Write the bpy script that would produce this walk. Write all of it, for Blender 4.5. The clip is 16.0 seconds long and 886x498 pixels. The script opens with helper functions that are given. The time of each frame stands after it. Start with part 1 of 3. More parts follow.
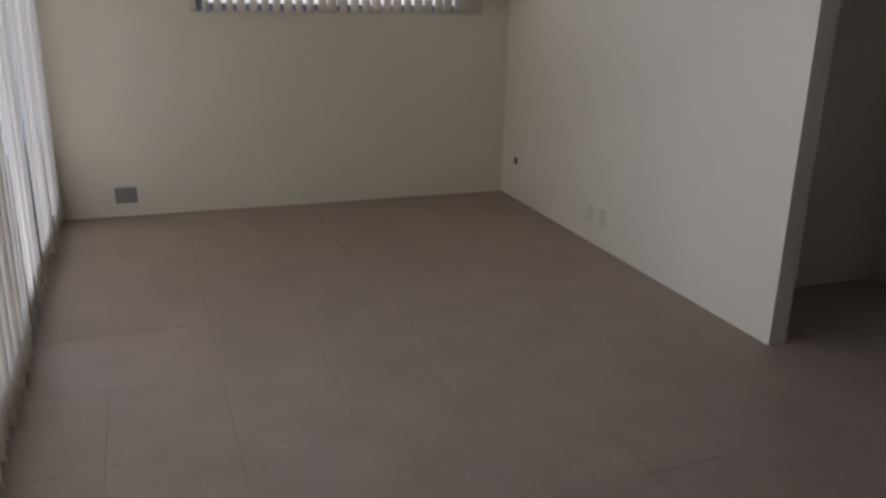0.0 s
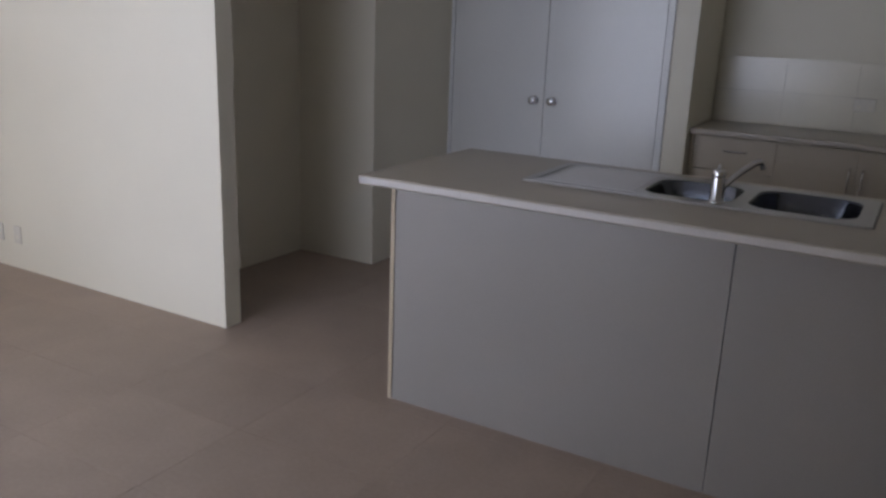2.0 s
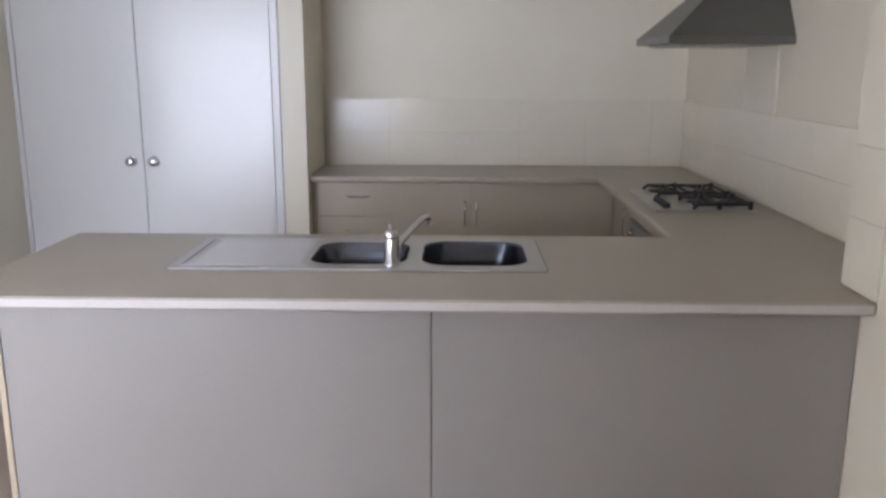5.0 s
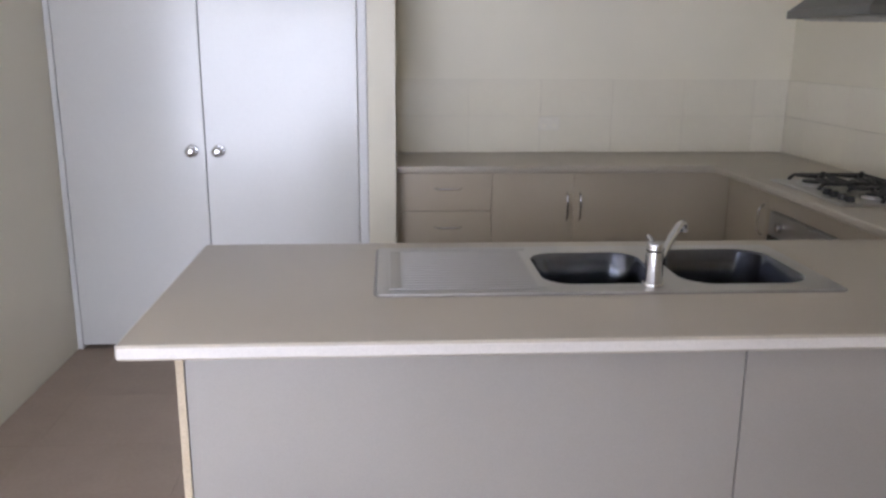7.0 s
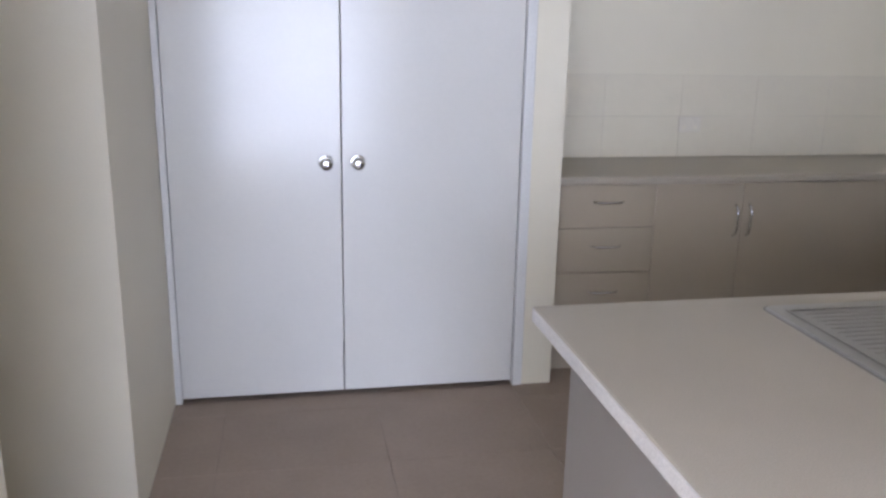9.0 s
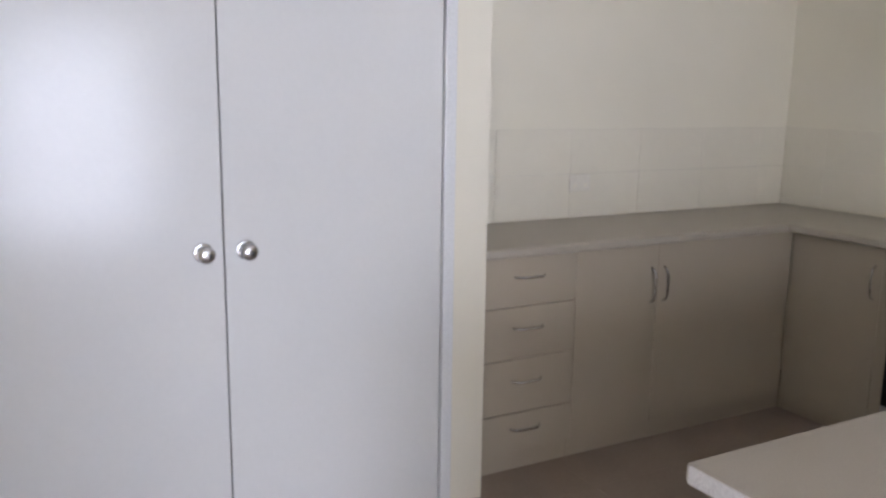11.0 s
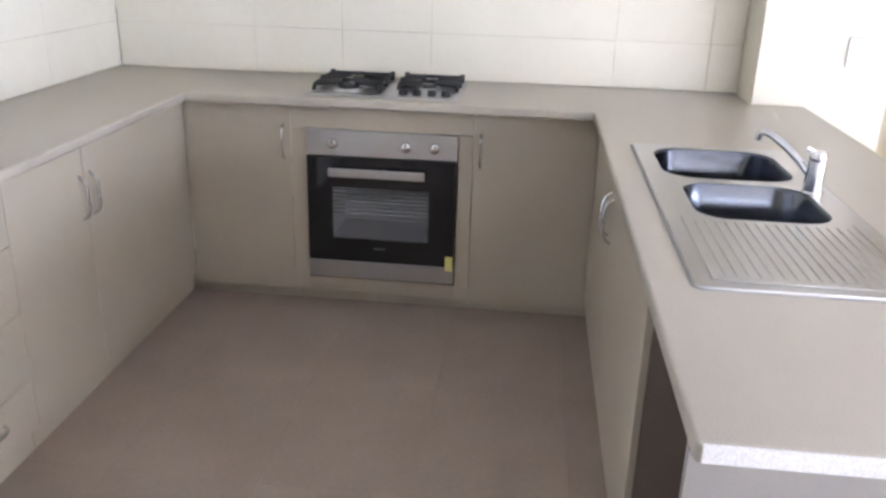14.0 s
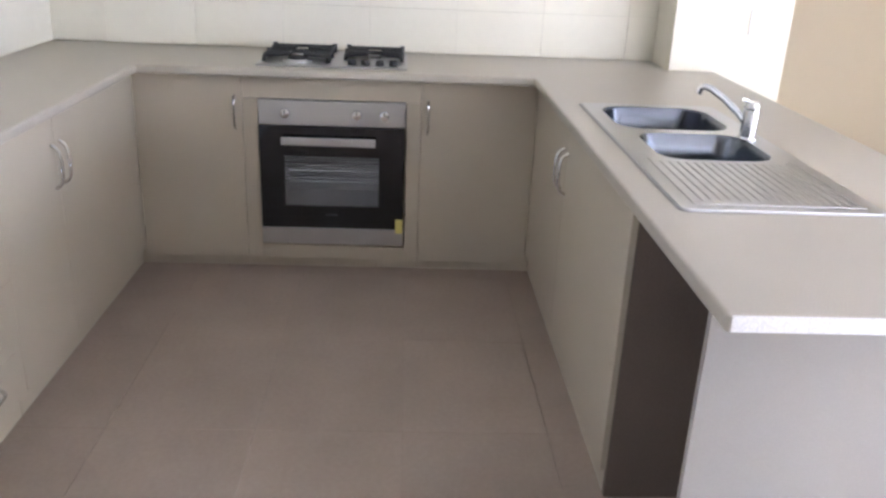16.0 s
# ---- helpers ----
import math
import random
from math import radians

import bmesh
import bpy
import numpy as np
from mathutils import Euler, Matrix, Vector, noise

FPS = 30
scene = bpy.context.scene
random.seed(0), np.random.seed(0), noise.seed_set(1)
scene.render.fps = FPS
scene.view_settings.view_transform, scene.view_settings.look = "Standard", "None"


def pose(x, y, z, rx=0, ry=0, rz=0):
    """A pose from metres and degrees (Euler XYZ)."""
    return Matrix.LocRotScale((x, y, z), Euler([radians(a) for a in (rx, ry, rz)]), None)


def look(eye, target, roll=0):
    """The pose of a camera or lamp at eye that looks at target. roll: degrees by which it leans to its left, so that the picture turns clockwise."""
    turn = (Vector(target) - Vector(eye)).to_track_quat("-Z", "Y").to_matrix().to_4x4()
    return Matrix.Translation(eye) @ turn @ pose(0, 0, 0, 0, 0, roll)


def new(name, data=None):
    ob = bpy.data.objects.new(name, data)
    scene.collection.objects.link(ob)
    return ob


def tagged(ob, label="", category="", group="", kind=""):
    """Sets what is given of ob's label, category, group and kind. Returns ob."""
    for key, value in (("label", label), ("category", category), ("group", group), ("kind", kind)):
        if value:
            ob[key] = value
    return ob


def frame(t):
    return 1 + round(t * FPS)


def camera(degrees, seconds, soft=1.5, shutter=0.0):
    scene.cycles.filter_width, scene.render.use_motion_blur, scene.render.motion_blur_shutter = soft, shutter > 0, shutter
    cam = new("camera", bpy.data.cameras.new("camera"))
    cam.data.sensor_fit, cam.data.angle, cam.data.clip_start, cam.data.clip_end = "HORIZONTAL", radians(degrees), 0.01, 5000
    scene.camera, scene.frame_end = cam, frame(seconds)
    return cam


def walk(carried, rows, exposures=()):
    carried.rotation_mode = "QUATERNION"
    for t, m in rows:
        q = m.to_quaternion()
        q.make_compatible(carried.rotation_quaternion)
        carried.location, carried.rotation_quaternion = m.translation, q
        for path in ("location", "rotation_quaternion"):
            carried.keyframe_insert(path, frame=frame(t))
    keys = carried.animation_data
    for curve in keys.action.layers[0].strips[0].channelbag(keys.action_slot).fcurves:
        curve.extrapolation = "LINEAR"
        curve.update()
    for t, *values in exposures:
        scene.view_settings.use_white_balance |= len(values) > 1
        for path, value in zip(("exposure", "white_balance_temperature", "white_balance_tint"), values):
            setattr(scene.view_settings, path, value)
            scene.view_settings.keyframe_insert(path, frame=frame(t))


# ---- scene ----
cam = camera(56.4, 16.0, soft=2.7)
PATH = [
    (0, (1.913, -2.464, 1.627), (0.128, -1.808, 1.01), 1.2),
    (0.5, (1.805, -2.521, 1.523), (0.198, -1.505, 0.903), 2.7),
    (1, (1.825, -2.631, 1.489), (0.442, -1.315, 0.892), 2.2),
    (1.5, (1.9, -2.606, 1.504), (0.71, -1.101, 0.941), 1.9),
    (2, (1.763, -2.422, 1.467), (0.803, -0.753, 0.925), 2.2),
    (2.5, (1.893, -2.42, 1.505), (1.104, -0.659, 0.979), 1.1),
    (3, (1.818, -2.475, 1.546), (1.257, -0.622, 1.044), 1.1),
    (3.5, (1.712, -2.372, 1.56), (1.32, -0.468, 1.089), 0.5),
    (4, (1.65, -2.289, 1.553), (1.385, -0.356, 1.114), 0.4),
    (6.5, (0.781, -1.734, 1.471), (0.922, 0.21, 1.024), -0.1),
    (7, (0.551, -1.579, 1.486), (0.676, 0.358, 1.003), 0.4),
    (7.5, (0.264, -1.405, 1.465), (0.429, 0.523, 0.961), 0.4),
    (8, (-0.083, -1.235, 1.475), (0.168, 0.673, 0.93), 0.5),
    (8.5, (-0.333, -1.039, 1.498), (-0.037, 0.864, 0.958), 0.8),
    (11, (-0.891, -0.004, 1.446), (0.046, 1.724, 1.077), 0.8),
    (11.5, (-0.871, 0.192, 1.441), (0.251, 1.79, 1.006), 1.4),
    (12, (-0.793, 0.409, 1.481), (0.514, 1.823, 0.942), 2.8),
    (12.5, (-0.734, 0.598, 1.422), (0.775, 1.787, 0.868), 1.1),
    (13, (-0.75, 0.792, 1.474), (0.951, 1.64, 0.853), 2.4),
    (13.5, (-0.886, 1.003, 1.507), (0.949, 1.433, 0.836), 2.9),
    (14, (-0.939, 1.096, 1.498), (0.923, 1.283, 0.791), 1.7),
    (14.5, (-1.002, 1.157, 1.474), (0.858, 1.224, 0.742), 1.3),
    (15, (-1.067, 1.223, 1.467), (0.79, 1.236, 0.725), 1.3),
    (15.5, (-1.125, 1.293, 1.462), (0.735, 1.25, 0.727), 2.0),
    (16, (-1.169, 1.375, 1.456), (0.692, 1.276, 0.729), 2.5),
]
EXPOSURES = [(0.0, -1.6, 6450, 10), (0.5, -1.25, 5750, 10), (1.0, -0.92, 5950, 10), (2.0, -0.65, 6250, 10), (2.5, -0.45, 6300, 10), (3.0, -0.2, 6600, 10), (3.5, 0.1, 6800, 10), (4.0, 0.55, 6450, 10),
             (6.5, 0.85, 6350, 10), (7.0, 0.85, 6450, 10), (8.5, 0.93, 6200, 10), (11.0, 0.95, 6550, 10), (12.5, 1.58, 6550, 10), (14.0, 2.27, 5950, 10), (15.0, 2.38, 5850, 10), (16.0, 2.28, 5950, 10)]
walk(cam, [(t, look(eye, target, roll)) for t, eye, target, roll in PATH], EXPOSURES)
SLIDER_W, WINDOW_W = 175.0, 13.0

# ---- world and daylight ----
world = bpy.data.worlds.new("sky")
scene.world = world
world.use_nodes = True
wn = world.node_tree
sky = wn.nodes.new("ShaderNodeTexSky")
sky.sky_type = 'NISHITA'
sky.sun_disc = False
sky.sun_elevation = radians(50)
sky.sun_rotation = radians(10)
wn.nodes["Background"].inputs[1].default_value = 0.12
wn.links.new(sky.outputs[0], wn.nodes["Background"].inputs[0])


def lamp(name, m, sx, sy, watts, colour):
    data = bpy.data.lights.new(name, 'AREA')
    data.shape, data.size, data.size_y, data.energy, data.color = 'RECTANGLE', sx, sy, watts, colour
    ob = new(name, data)
    ob.matrix_world = m
    return ob


sun = bpy.data.lights.new("sun", 'SUN')
sun.energy, sun.angle, sun.color = 3.0, radians(0.5), (1, 0.95, 0.88)
new("sun", sun).matrix_world = pose(0, 0, 10, 40, 0, 190)
# skylight standing in the openings
lamp("slider_daylight", look((-1.78, -3.37, 1.1), (-1.78, 0, 2.2)), 4.3, 2.0, SLIDER_W, (0.76, 0.80, 1.0))
lamp("window_daylight", look((-4.36, -1.05, 1.75), (0, -1.05, 1.6)), 1.9, 0.6, WINDOW_W, (0.95, 0.91, 1.0))


# ---- materials ----
def mat(name, colour, rough=0.5, metal=0.0, var=0.08, scale=4.0, grain=120.0, grain_amt=0.05, bump=0.02, spec=0.5, coat=0.0, island=0.0):
    m = bpy.data.materials.new(name)
    m.use_nodes = True
    n, l = m.node_tree.nodes, m.node_tree.links
    b = n["Principled BSDF"]
    b.inputs["Metallic"].default_value = metal
    b.inputs["Specular IOR Level"].default_value = spec
    b.inputs["Coat Weight"].default_value = coat
    co = n.new("ShaderNodeTexCoord")
    geo = n.new("ShaderNodeNewGeometry")
    big, fine = n.new("ShaderNodeTexNoise"), n.new("ShaderNodeTexNoise")
    big.inputs["Scale"].default_value, fine.inputs["Scale"].default_value = scale, grain
    big.inputs["Detail"].default_value, fine.inputs["Detail"].default_value = 5, 3
    for t in (big, fine):
        l.new(geo.outputs["Position"], t.inputs["Vector"])
    def ramp(src, amt):
        r = n.new("ShaderNodeMapRange")
        r.inputs["From Min"].default_value, r.inputs["From Max"].default_value = 0.3, 0.7
        r.inputs["To Min"].default_value, r.inputs["To Max"].default_value = 1 - amt, 1 + amt
        l.new(src, r.inputs["Value"])
        return r.outputs[0]
    v = ramp(big.outputs["Fac"], var)
    mul = n.new("ShaderNodeMath")
    mul.operation = 'MULTIPLY'
    l.new(v, mul.inputs[0])
    l.new(ramp(fine.outputs["Fac"], grain_amt), mul.inputs[1])
    out = mul.outputs[0]
    if island:
        oi = n.new("ShaderNodeObjectInfo")
        mr = n.new("ShaderNodeMapRange")
        mr.inputs["To Min"].default_value, mr.inputs["To Max"].default_value = 1 - island, 1 + island
        l.new(oi.outputs["Random"], mr.inputs["Value"])
        m2 = n.new("ShaderNodeMath")
        m2.operation = 'MULTIPLY'
        l.new(out, m2.inputs[0])
        l.new(mr.outputs[0], m2.inputs[1])
        out = m2.outputs[0]
    sc = n.new("ShaderNodeVectorMath")
    sc.operation = 'SCALE'
    sc.inputs[0].default_value = colour
    l.new(out, sc.inputs["Scale"])
    l.new(sc.outputs[0], b.inputs["Base Color"])
    rr = n.new("ShaderNodeMapRange")
    rr.inputs["To Min"].default_value, rr.inputs["To Max"].default_value = max(0.02, rough * 0.85), min(1, rough * 1.15)
    l.new(big.outputs["Fac"], rr.inputs["Value"])
    l.new(rr.outputs[0], b.inputs["Roughness"])
    if bump:
        bp = n.new("ShaderNodeBump")
        bp.inputs["Strength"].default_value, bp.inputs["Distance"].default_value = bump, 0.01
        l.new(fine.outputs["Fac"], bp.inputs["Height"])
        l.new(bp.outputs[0], b.inputs["Normal"])
    return m


M_WALL = mat("cream_wall_paint", (0.78, 0.735, 0.605), 0.55, var=0.03, scale=1.5, grain=260, grain_amt=0.015, bump=0.05)
M_TAN = mat("tan_wall_paint", (0.62, 0.525, 0.37), 0.6, var=0.03, scale=1.5, grain=260, grain_amt=0.015, bump=0.05)
M_CEIL = mat("white_ceiling_paint", (0.87, 0.86, 0.83), 0.8, var=0.02)
M_DOOR = mat("white_gloss_door_paint", (0.69, 0.685, 0.655), 0.185, var=0.02, scale=2, grain=60, grain_amt=0.01, bump=0.003)
M_FRAME = mat("white_frame_paint", (0.74, 0.74, 0.72), 0.36, var=0.02)
M_CAB = mat("taupe_laminate", (0.49, 0.428, 0.33), 0.38, var=0.03, scale=3, grain=300, grain_amt=0.04, bump=0.01)
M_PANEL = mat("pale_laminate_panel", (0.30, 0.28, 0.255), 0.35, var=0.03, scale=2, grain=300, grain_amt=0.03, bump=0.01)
M_BARE = mat("raw_board", (0.46, 0.38, 0.27), 0.7, var=0.06, scale=6, grain=200, grain_amt=0.1)
# board in the dishwasher recess, coloured dark for the shade in there
M_RECESS = mat("shaded_recess_board", (0.20, 0.155, 0.125), 0.7, var=0.06, scale=6, grain=200, grain_amt=0.1)
M_TOP = mat("beige_speckled_laminate", (0.43, 0.386, 0.315), 0.36, var=0.03, scale=5, grain=420, grain_amt=0.12, bump=0.01)
M_EDGE = mat("white_laminate_edge", (0.66, 0.64, 0.62), 0.4, var=0.03, grain=260, grain_amt=0.14)
M_FRONTEDGE = mat("pale_laminate_edge", (0.55, 0.52, 0.48), 0.35, var=0.02, grain=300, grain_amt=0.06)
M_FLOOR = mat("taupe_floor_tile", (0.355, 0.281, 0.225), 0.55, var=0.07, scale=3.5, grain=60, grain_amt=0.04, bump=0.008, island=0.02, spec=0.3)
M_GROUT = mat("brown_grout", (0.30, 0.245, 0.20), 0.85, var=0.15, scale=8)
M_SPLASH = mat("cream_glazed_tile", (0.78, 0.735, 0.61), 0.20, var=0.02, scale=3, grain=30, grain_amt=0.01, bump=0.01, island=0.008)
M_SGROUT = mat("pale_tile_grout", (0.77, 0.725, 0.605), 0.7, var=0.04)
# the dark surroundings the bowls mirror are put into this steel's colour
M_BOWL = mat("steel_bowl_dark_reflection", (0.13, 0.14, 0.165), 0.2, 1.0, var=0.06, scale=9, bump=0)
M_STEEL = mat("brushed_stainless", (0.51, 0.505, 0.50), 0.36, 1.0, var=0.03, scale=6, grain=400, grain_amt=0.03, bump=0)
M_HOOD = mat("dull_stainless", (0.22, 0.22, 0.225), 0.36, 1.0, var=0.05, scale=4, grain=400, grain_amt=0.04, bump=0)
M_CHROME = mat("chrome", (0.70, 0.70, 0.71), 0.17, 1.0, var=0.02, bump=0)
M_BLACK = mat("black_oven_glass", (0.012, 0.012, 0.014), 0.06, var=0.1, bump=0)
M_IRON = mat("black_cast_iron", (0.015, 0.015, 0.016), 0.5, var=0.2, grain=300, grain_amt=0.2, bump=0.1)
M_CAVITY = mat("grey_oven_enamel", (0.40, 0.40, 0.40), 0.35, var=0.1)
M_YELLOW = mat("yellow_sticker", (0.72, 0.66, 0.22), 0.5, var=0.05)
M_PLATE = mat("white_plastic_plate", (0.80, 0.785, 0.74), 0.2, var=0.01, bump=0)
M_CREAMPLATE = mat("cream_plastic_plate", (0.775, 0.735, 0.64), 0.22, var=0.01, bump=0)
# grey for the painted shadow line round the sink deck
M_EDGESHADE = mat("sink_edge_shade", (0.27, 0.26, 0.25), 0.6, var=0.1)
M_DARKPLATE = mat("dark_brown_plastic", (0.12, 0.095, 0.075), 0.35, var=0.05, bump=0)
M_DARKBAR = mat("dark_print", (0.06, 0.06, 0.06), 0.5, bump=0)
M_VENT = mat("grey_vent_metal", (0.34, 0.32, 0.29), 0.5, var=0.06)
M_ALU = mat("powder_coated_aluminium", (0.30, 0.36, 0.48), 0.4, 0.2, var=0.03)
M_PAVE = mat("sunlit_paving", (0.45, 0.42, 0.38), 0.9, var=0.15, scale=2)

M_GLASS = bpy.data.materials.new("clear_glass")
M_GLASS.use_nodes = True
g = M_GLASS.node_tree.nodes["Principled BSDF"]
g.inputs["Transmission Weight"].default_value, g.inputs["Roughness"].default_value, g.inputs["IOR"].default_value = 1.0, 0.0, 1.45
M_TINT = bpy.data.materials.new("tinted_oven_pane")
M_TINT.use_nodes = True
g = M_TINT.node_tree.nodes["Principled BSDF"]
g.inputs["Transmission Weight"].default_value, g.inputs["Roughness"].default_value, g.inputs["IOR"].default_value = 0.9, 0.03, 1.2
g.inputs["Base Color"].default_value = (0.8, 0.82, 0.83, 1)

M_SLAT = bpy.data.materials.new("translucent_blind_fabric")
M_SLAT.use_nodes = True
n, l = M_SLAT.node_tree.nodes, M_SLAT.node_tree.links
dif, tra, mx = n.new("ShaderNodeBsdfDiffuse"), n.new("ShaderNodeBsdfTranslucent"), n.new("ShaderNodeMixShader")
wv = n.new("ShaderNodeTexNoise")
wv.inputs["Scale"].default_value = 200
mr = n.new("ShaderNodeMapRange")
mr.inputs["To Min"].default_value, mr.inputs["To Max"].default_value = 0.90, 0.97
l.new(wv.outputs["Fac"], mr.inputs["Value"])
cc = n.new("ShaderNodeVectorMath")
cc.operation = 'SCALE'
cc.inputs[0].default_value = (1.0, 0.97, 0.91)
l.new(mr.outputs[0], cc.inputs["Scale"])
l.new(cc.outputs[0], dif.inputs[0])
l.new(cc.outputs[0], tra.inputs[0])
mx.inputs[0].default_value = 0.88
l.new(dif.outputs[0], mx.inputs[1])
l.new(tra.outputs[0], mx.inputs[2])
l.new(mx.outputs[0], n["Material Output"].inputs[0])


# ---- builders ----
def block(x0, y0, z0, x1, y1, z1, bevel=0.0, seg=2, bm=None):
    """A box between two corners, added to bm; edges rounded by bevel."""
    bm = bm or bmesh.new()
    r = bmesh.ops.create_cube(bm, size=1.0, matrix=Matrix.LocRotScale(((x0 + x1) / 2, (y0 + y1) / 2, (z0 + z1) / 2), None, (x1 - x0, y1 - y0, z1 - z0)))
    if bevel:
        es = list({e for v in r["verts"] for e in v.link_edges})
        bmesh.ops.bevel(bm, geom=es, offset=bevel, segments=seg, affect='EDGES', profile=0.5)
    return bm


def drum(m, r0, r1, depth, n=24, bm=None, bevel=0.0):
    """A cylinder or cone along the pose's z, resting on its origin."""
    bm = bm or bmesh.new()
    r = bmesh.ops.create_cone(bm, cap_ends=True, segments=n, radius1=r0, radius2=r1, depth=depth, matrix=m @ Matrix.Translation((0, 0, depth / 2)))
    if bevel:
        es = [e for e in {e for v in r["verts"] for e in v.link_edges} if max(len(f.verts) for f in e.link_faces) > 4]
        bmesh.ops.bevel(bm, geom=es, offset=bevel, segments=2, affect='EDGES', profile=0.5)
    return bm


def tube(pts, r, n=8, bm=None):
    """A round bar swept along points."""
    bm = bm or bmesh.new()
    pts = [Vector(p) for p in pts]
    rings = []
    for i, p in enumerate(pts):
        d = (pts[min(i + 1, len(pts) - 1)] - pts[max(i - 1, 0)]).normalized()
        q = d.to_track_quat("Z", "Y").to_matrix()
        rings.append([bm.verts.new(p + q @ Vector((r * math.cos(a), r * math.sin(a), 0))) for a in [2 * math.pi * k / n for k in range(n)]])
    for a, b in zip(rings, rings[1:]):
        for k in range(n):
            bm.faces.new((a[k], a[(k + 1) % n], b[(k + 1) % n], b[k]))
    bm.faces.new(rings[0][::-1])
    bm.faces.new(rings[-1])
    return bm


def loop_rect(x0, y0, x1, y1, r, n=5):
    """Corner-rounded rectangle as a list of points."""
    out = []
    for cx, cy, a0 in ((x1 - r, y1 - r, 0), (x0 + r, y1 - r, 90), (x0 + r, y0 + r, 180), (x1 - r, y0 + r, 270)):
        for k in range(n + 1):
            a = radians(a0 + 90 * k / n)
            out.append((cx + r * math.cos(a), cy + r * math.sin(a)))
    return out


def sheet(loops, z, bm=None):
    """A flat face at height z bounded by the first loop, with the others as holes."""
    bm = bm or bmesh.new()
    es = []
    for lp in loops:
        vs = [bm.verts.new((x, y, z)) for x, y in lp]
        es += [bm.edges.new((vs[i], vs[(i + 1) % len(vs)])) for i in range(len(vs))]
    bmesh.ops.triangle_fill(bm, use_beauty=True, edges=es)
    return bm


def ring_plate(axis, at0, at1, o, h):
    """A flat plate with a rectangular hole. axis: its normal; o and h: outer and hole rectangles (u0, w0, u1, w1)."""
    bm = bmesh.new()
    def quad(r, d):
        pts = ((r[0], r[1]), (r[2], r[1]), (r[2], r[3]), (r[0], r[3]))
        return [bm.verts.new((d, u, w) if axis == "x" else (u, d, w)) for u, w in pts]
    of, hf, ob, hb = quad(o, at0), quad(h, at0), quad(o, at1), quad(h, at1)
    for i in range(4):
        k = (i + 1) % 4
        bm.faces.new((of[i], of[k], hf[k], hf[i]))
        bm.faces.new((ob[i], hb[i], hb[k], ob[k]))
        bm.faces.new((of[i], ob[i], ob[k], of[k]))
        bm.faces.new((hf[i], hf[k], hb[k], hb[i]))
    return bm


def link(name, bm, material, smooth=False):
    me = bpy.data.meshes.new(name)
    bmesh.ops.recalc_face_normals(bm, faces=bm.faces)
    bm.to_mesh(me)
    bm.free()
    me.materials.append(material)
    if smooth:
        for p in me.polygons:
            p.use_smooth = True
        me.set_sharp_from_angle(angle=radians(40))
    return new(name, me)


def part(name, bm, material, parent, label="", smooth=False):
    ob = link(name, bm, material, smooth)
    ob.parent = parent
    ob.matrix_parent_inverse = parent.matrix_basis.inverted()
    if label:
        ob["label"] = label
    return ob


def thing(name, at, label, category, group=""):
    ob = new(name)
    ob.matrix_basis = Matrix.Translation(at)
    ob.empty_display_size = 0.1
    return tagged(ob, label, category, group)


def structure(name, bm, material, label="", category=""):
    return tagged(link(name, bm, material), label, category, kind="structure")


# ---- plan ----
TOP, UNDER = 0.90, 0.865
X_FAR, Y_S, Y_LIV, X_LIVEND = -4.13, -3.17, 0.255, -0.95
X_HALL, Y_NIB, X_NIB = -1.56, 1.53, -1.005
Y_PAN, Y_BACK, X_R, X_SW = 2.388, 3.0, 2.78, 2.515
Y_NIBK, Y_SWEND, X_EAST = 0.21, -0.31, 3.7
H = 2.4

# floor slab, ceiling, ground outside
floor = structure("floor", block(X_FAR - 0.1, Y_S - 0.1, -0.12, X_EAST + 0.1, Y_BACK + 0.1, -0.003), M_GROUT, "taupe tiled floor with narrow grout joints", "floor")
structure("ceiling", block(X_FAR - 0.1, Y_S - 0.1, H, X_EAST + 0.1, Y_BACK + 0.1, H + 0.1), M_CEIL, "plain white ceiling", "ceiling")
structure("ground", block(-60, -60, -0.3, 60, 60, -0.13), M_PAVE, "plain sunlit paving outside the house", "ground")


# walls
def wall(name, parts, label, paint=M_WALL):
    bm = bmesh.new()
    for p in parts:
        block(*p, bm=bm)
    return structure(name, bm, paint, label, "wall")


WY0, WY1, WZ0, WZ1 = -2.07, -0.02, 1.40, 2.1
wall("wall_west", [(X_FAR - 0.1, Y_S, 0, X_FAR, Y_LIV, WZ0), (X_FAR - 0.1, Y_S, WZ1, X_FAR, Y_LIV, H),
                   (X_FAR - 0.1, Y_S, WZ0, X_FAR, WY0, WZ1), (X_FAR - 0.1, WY1, WZ0, X_FAR, Y_LIV, WZ1)], "cream painted wall with a high window")
wall("wall_living", [(X_FAR - 0.1, Y_LIV, 0, X_LIVEND, Y_LIV + 0.1, H)], "cream painted wall ending at the hall opening")
wall("wall_hall", [(X_HALL - 0.1, Y_LIV + 0.1, 0, X_HALL, Y_NIB, H)], "cream painted wall of the dark hall recess")
wall("wall_nib", [(X_HALL - 0.1, Y_NIB, 0, X_NIB, Y_BACK, H)], "cream painted wall block beside the pantry")
PX0, PX1, PNIB = X_NIB, 0.445, 0.577
wall("wall_pantry", [(PX1, Y_PAN, 0, PNIB, Y_BACK, H), (PX0, Y_PAN, 2.08, PX1, Y_PAN + 0.1, H)], "cream painted wall nib beside the pantry doors")
wall("wall_back", [(X_HALL - 0.1, Y_BACK, 0, X_R + 0.1, Y_BACK + 0.1, H)], "cream painted wall behind the worktop")
wall("wall_right", [(X_R, Y_NIBK, 0, X_R + 0.1, Y_BACK, H)], "cream painted wall behind the cooktop")
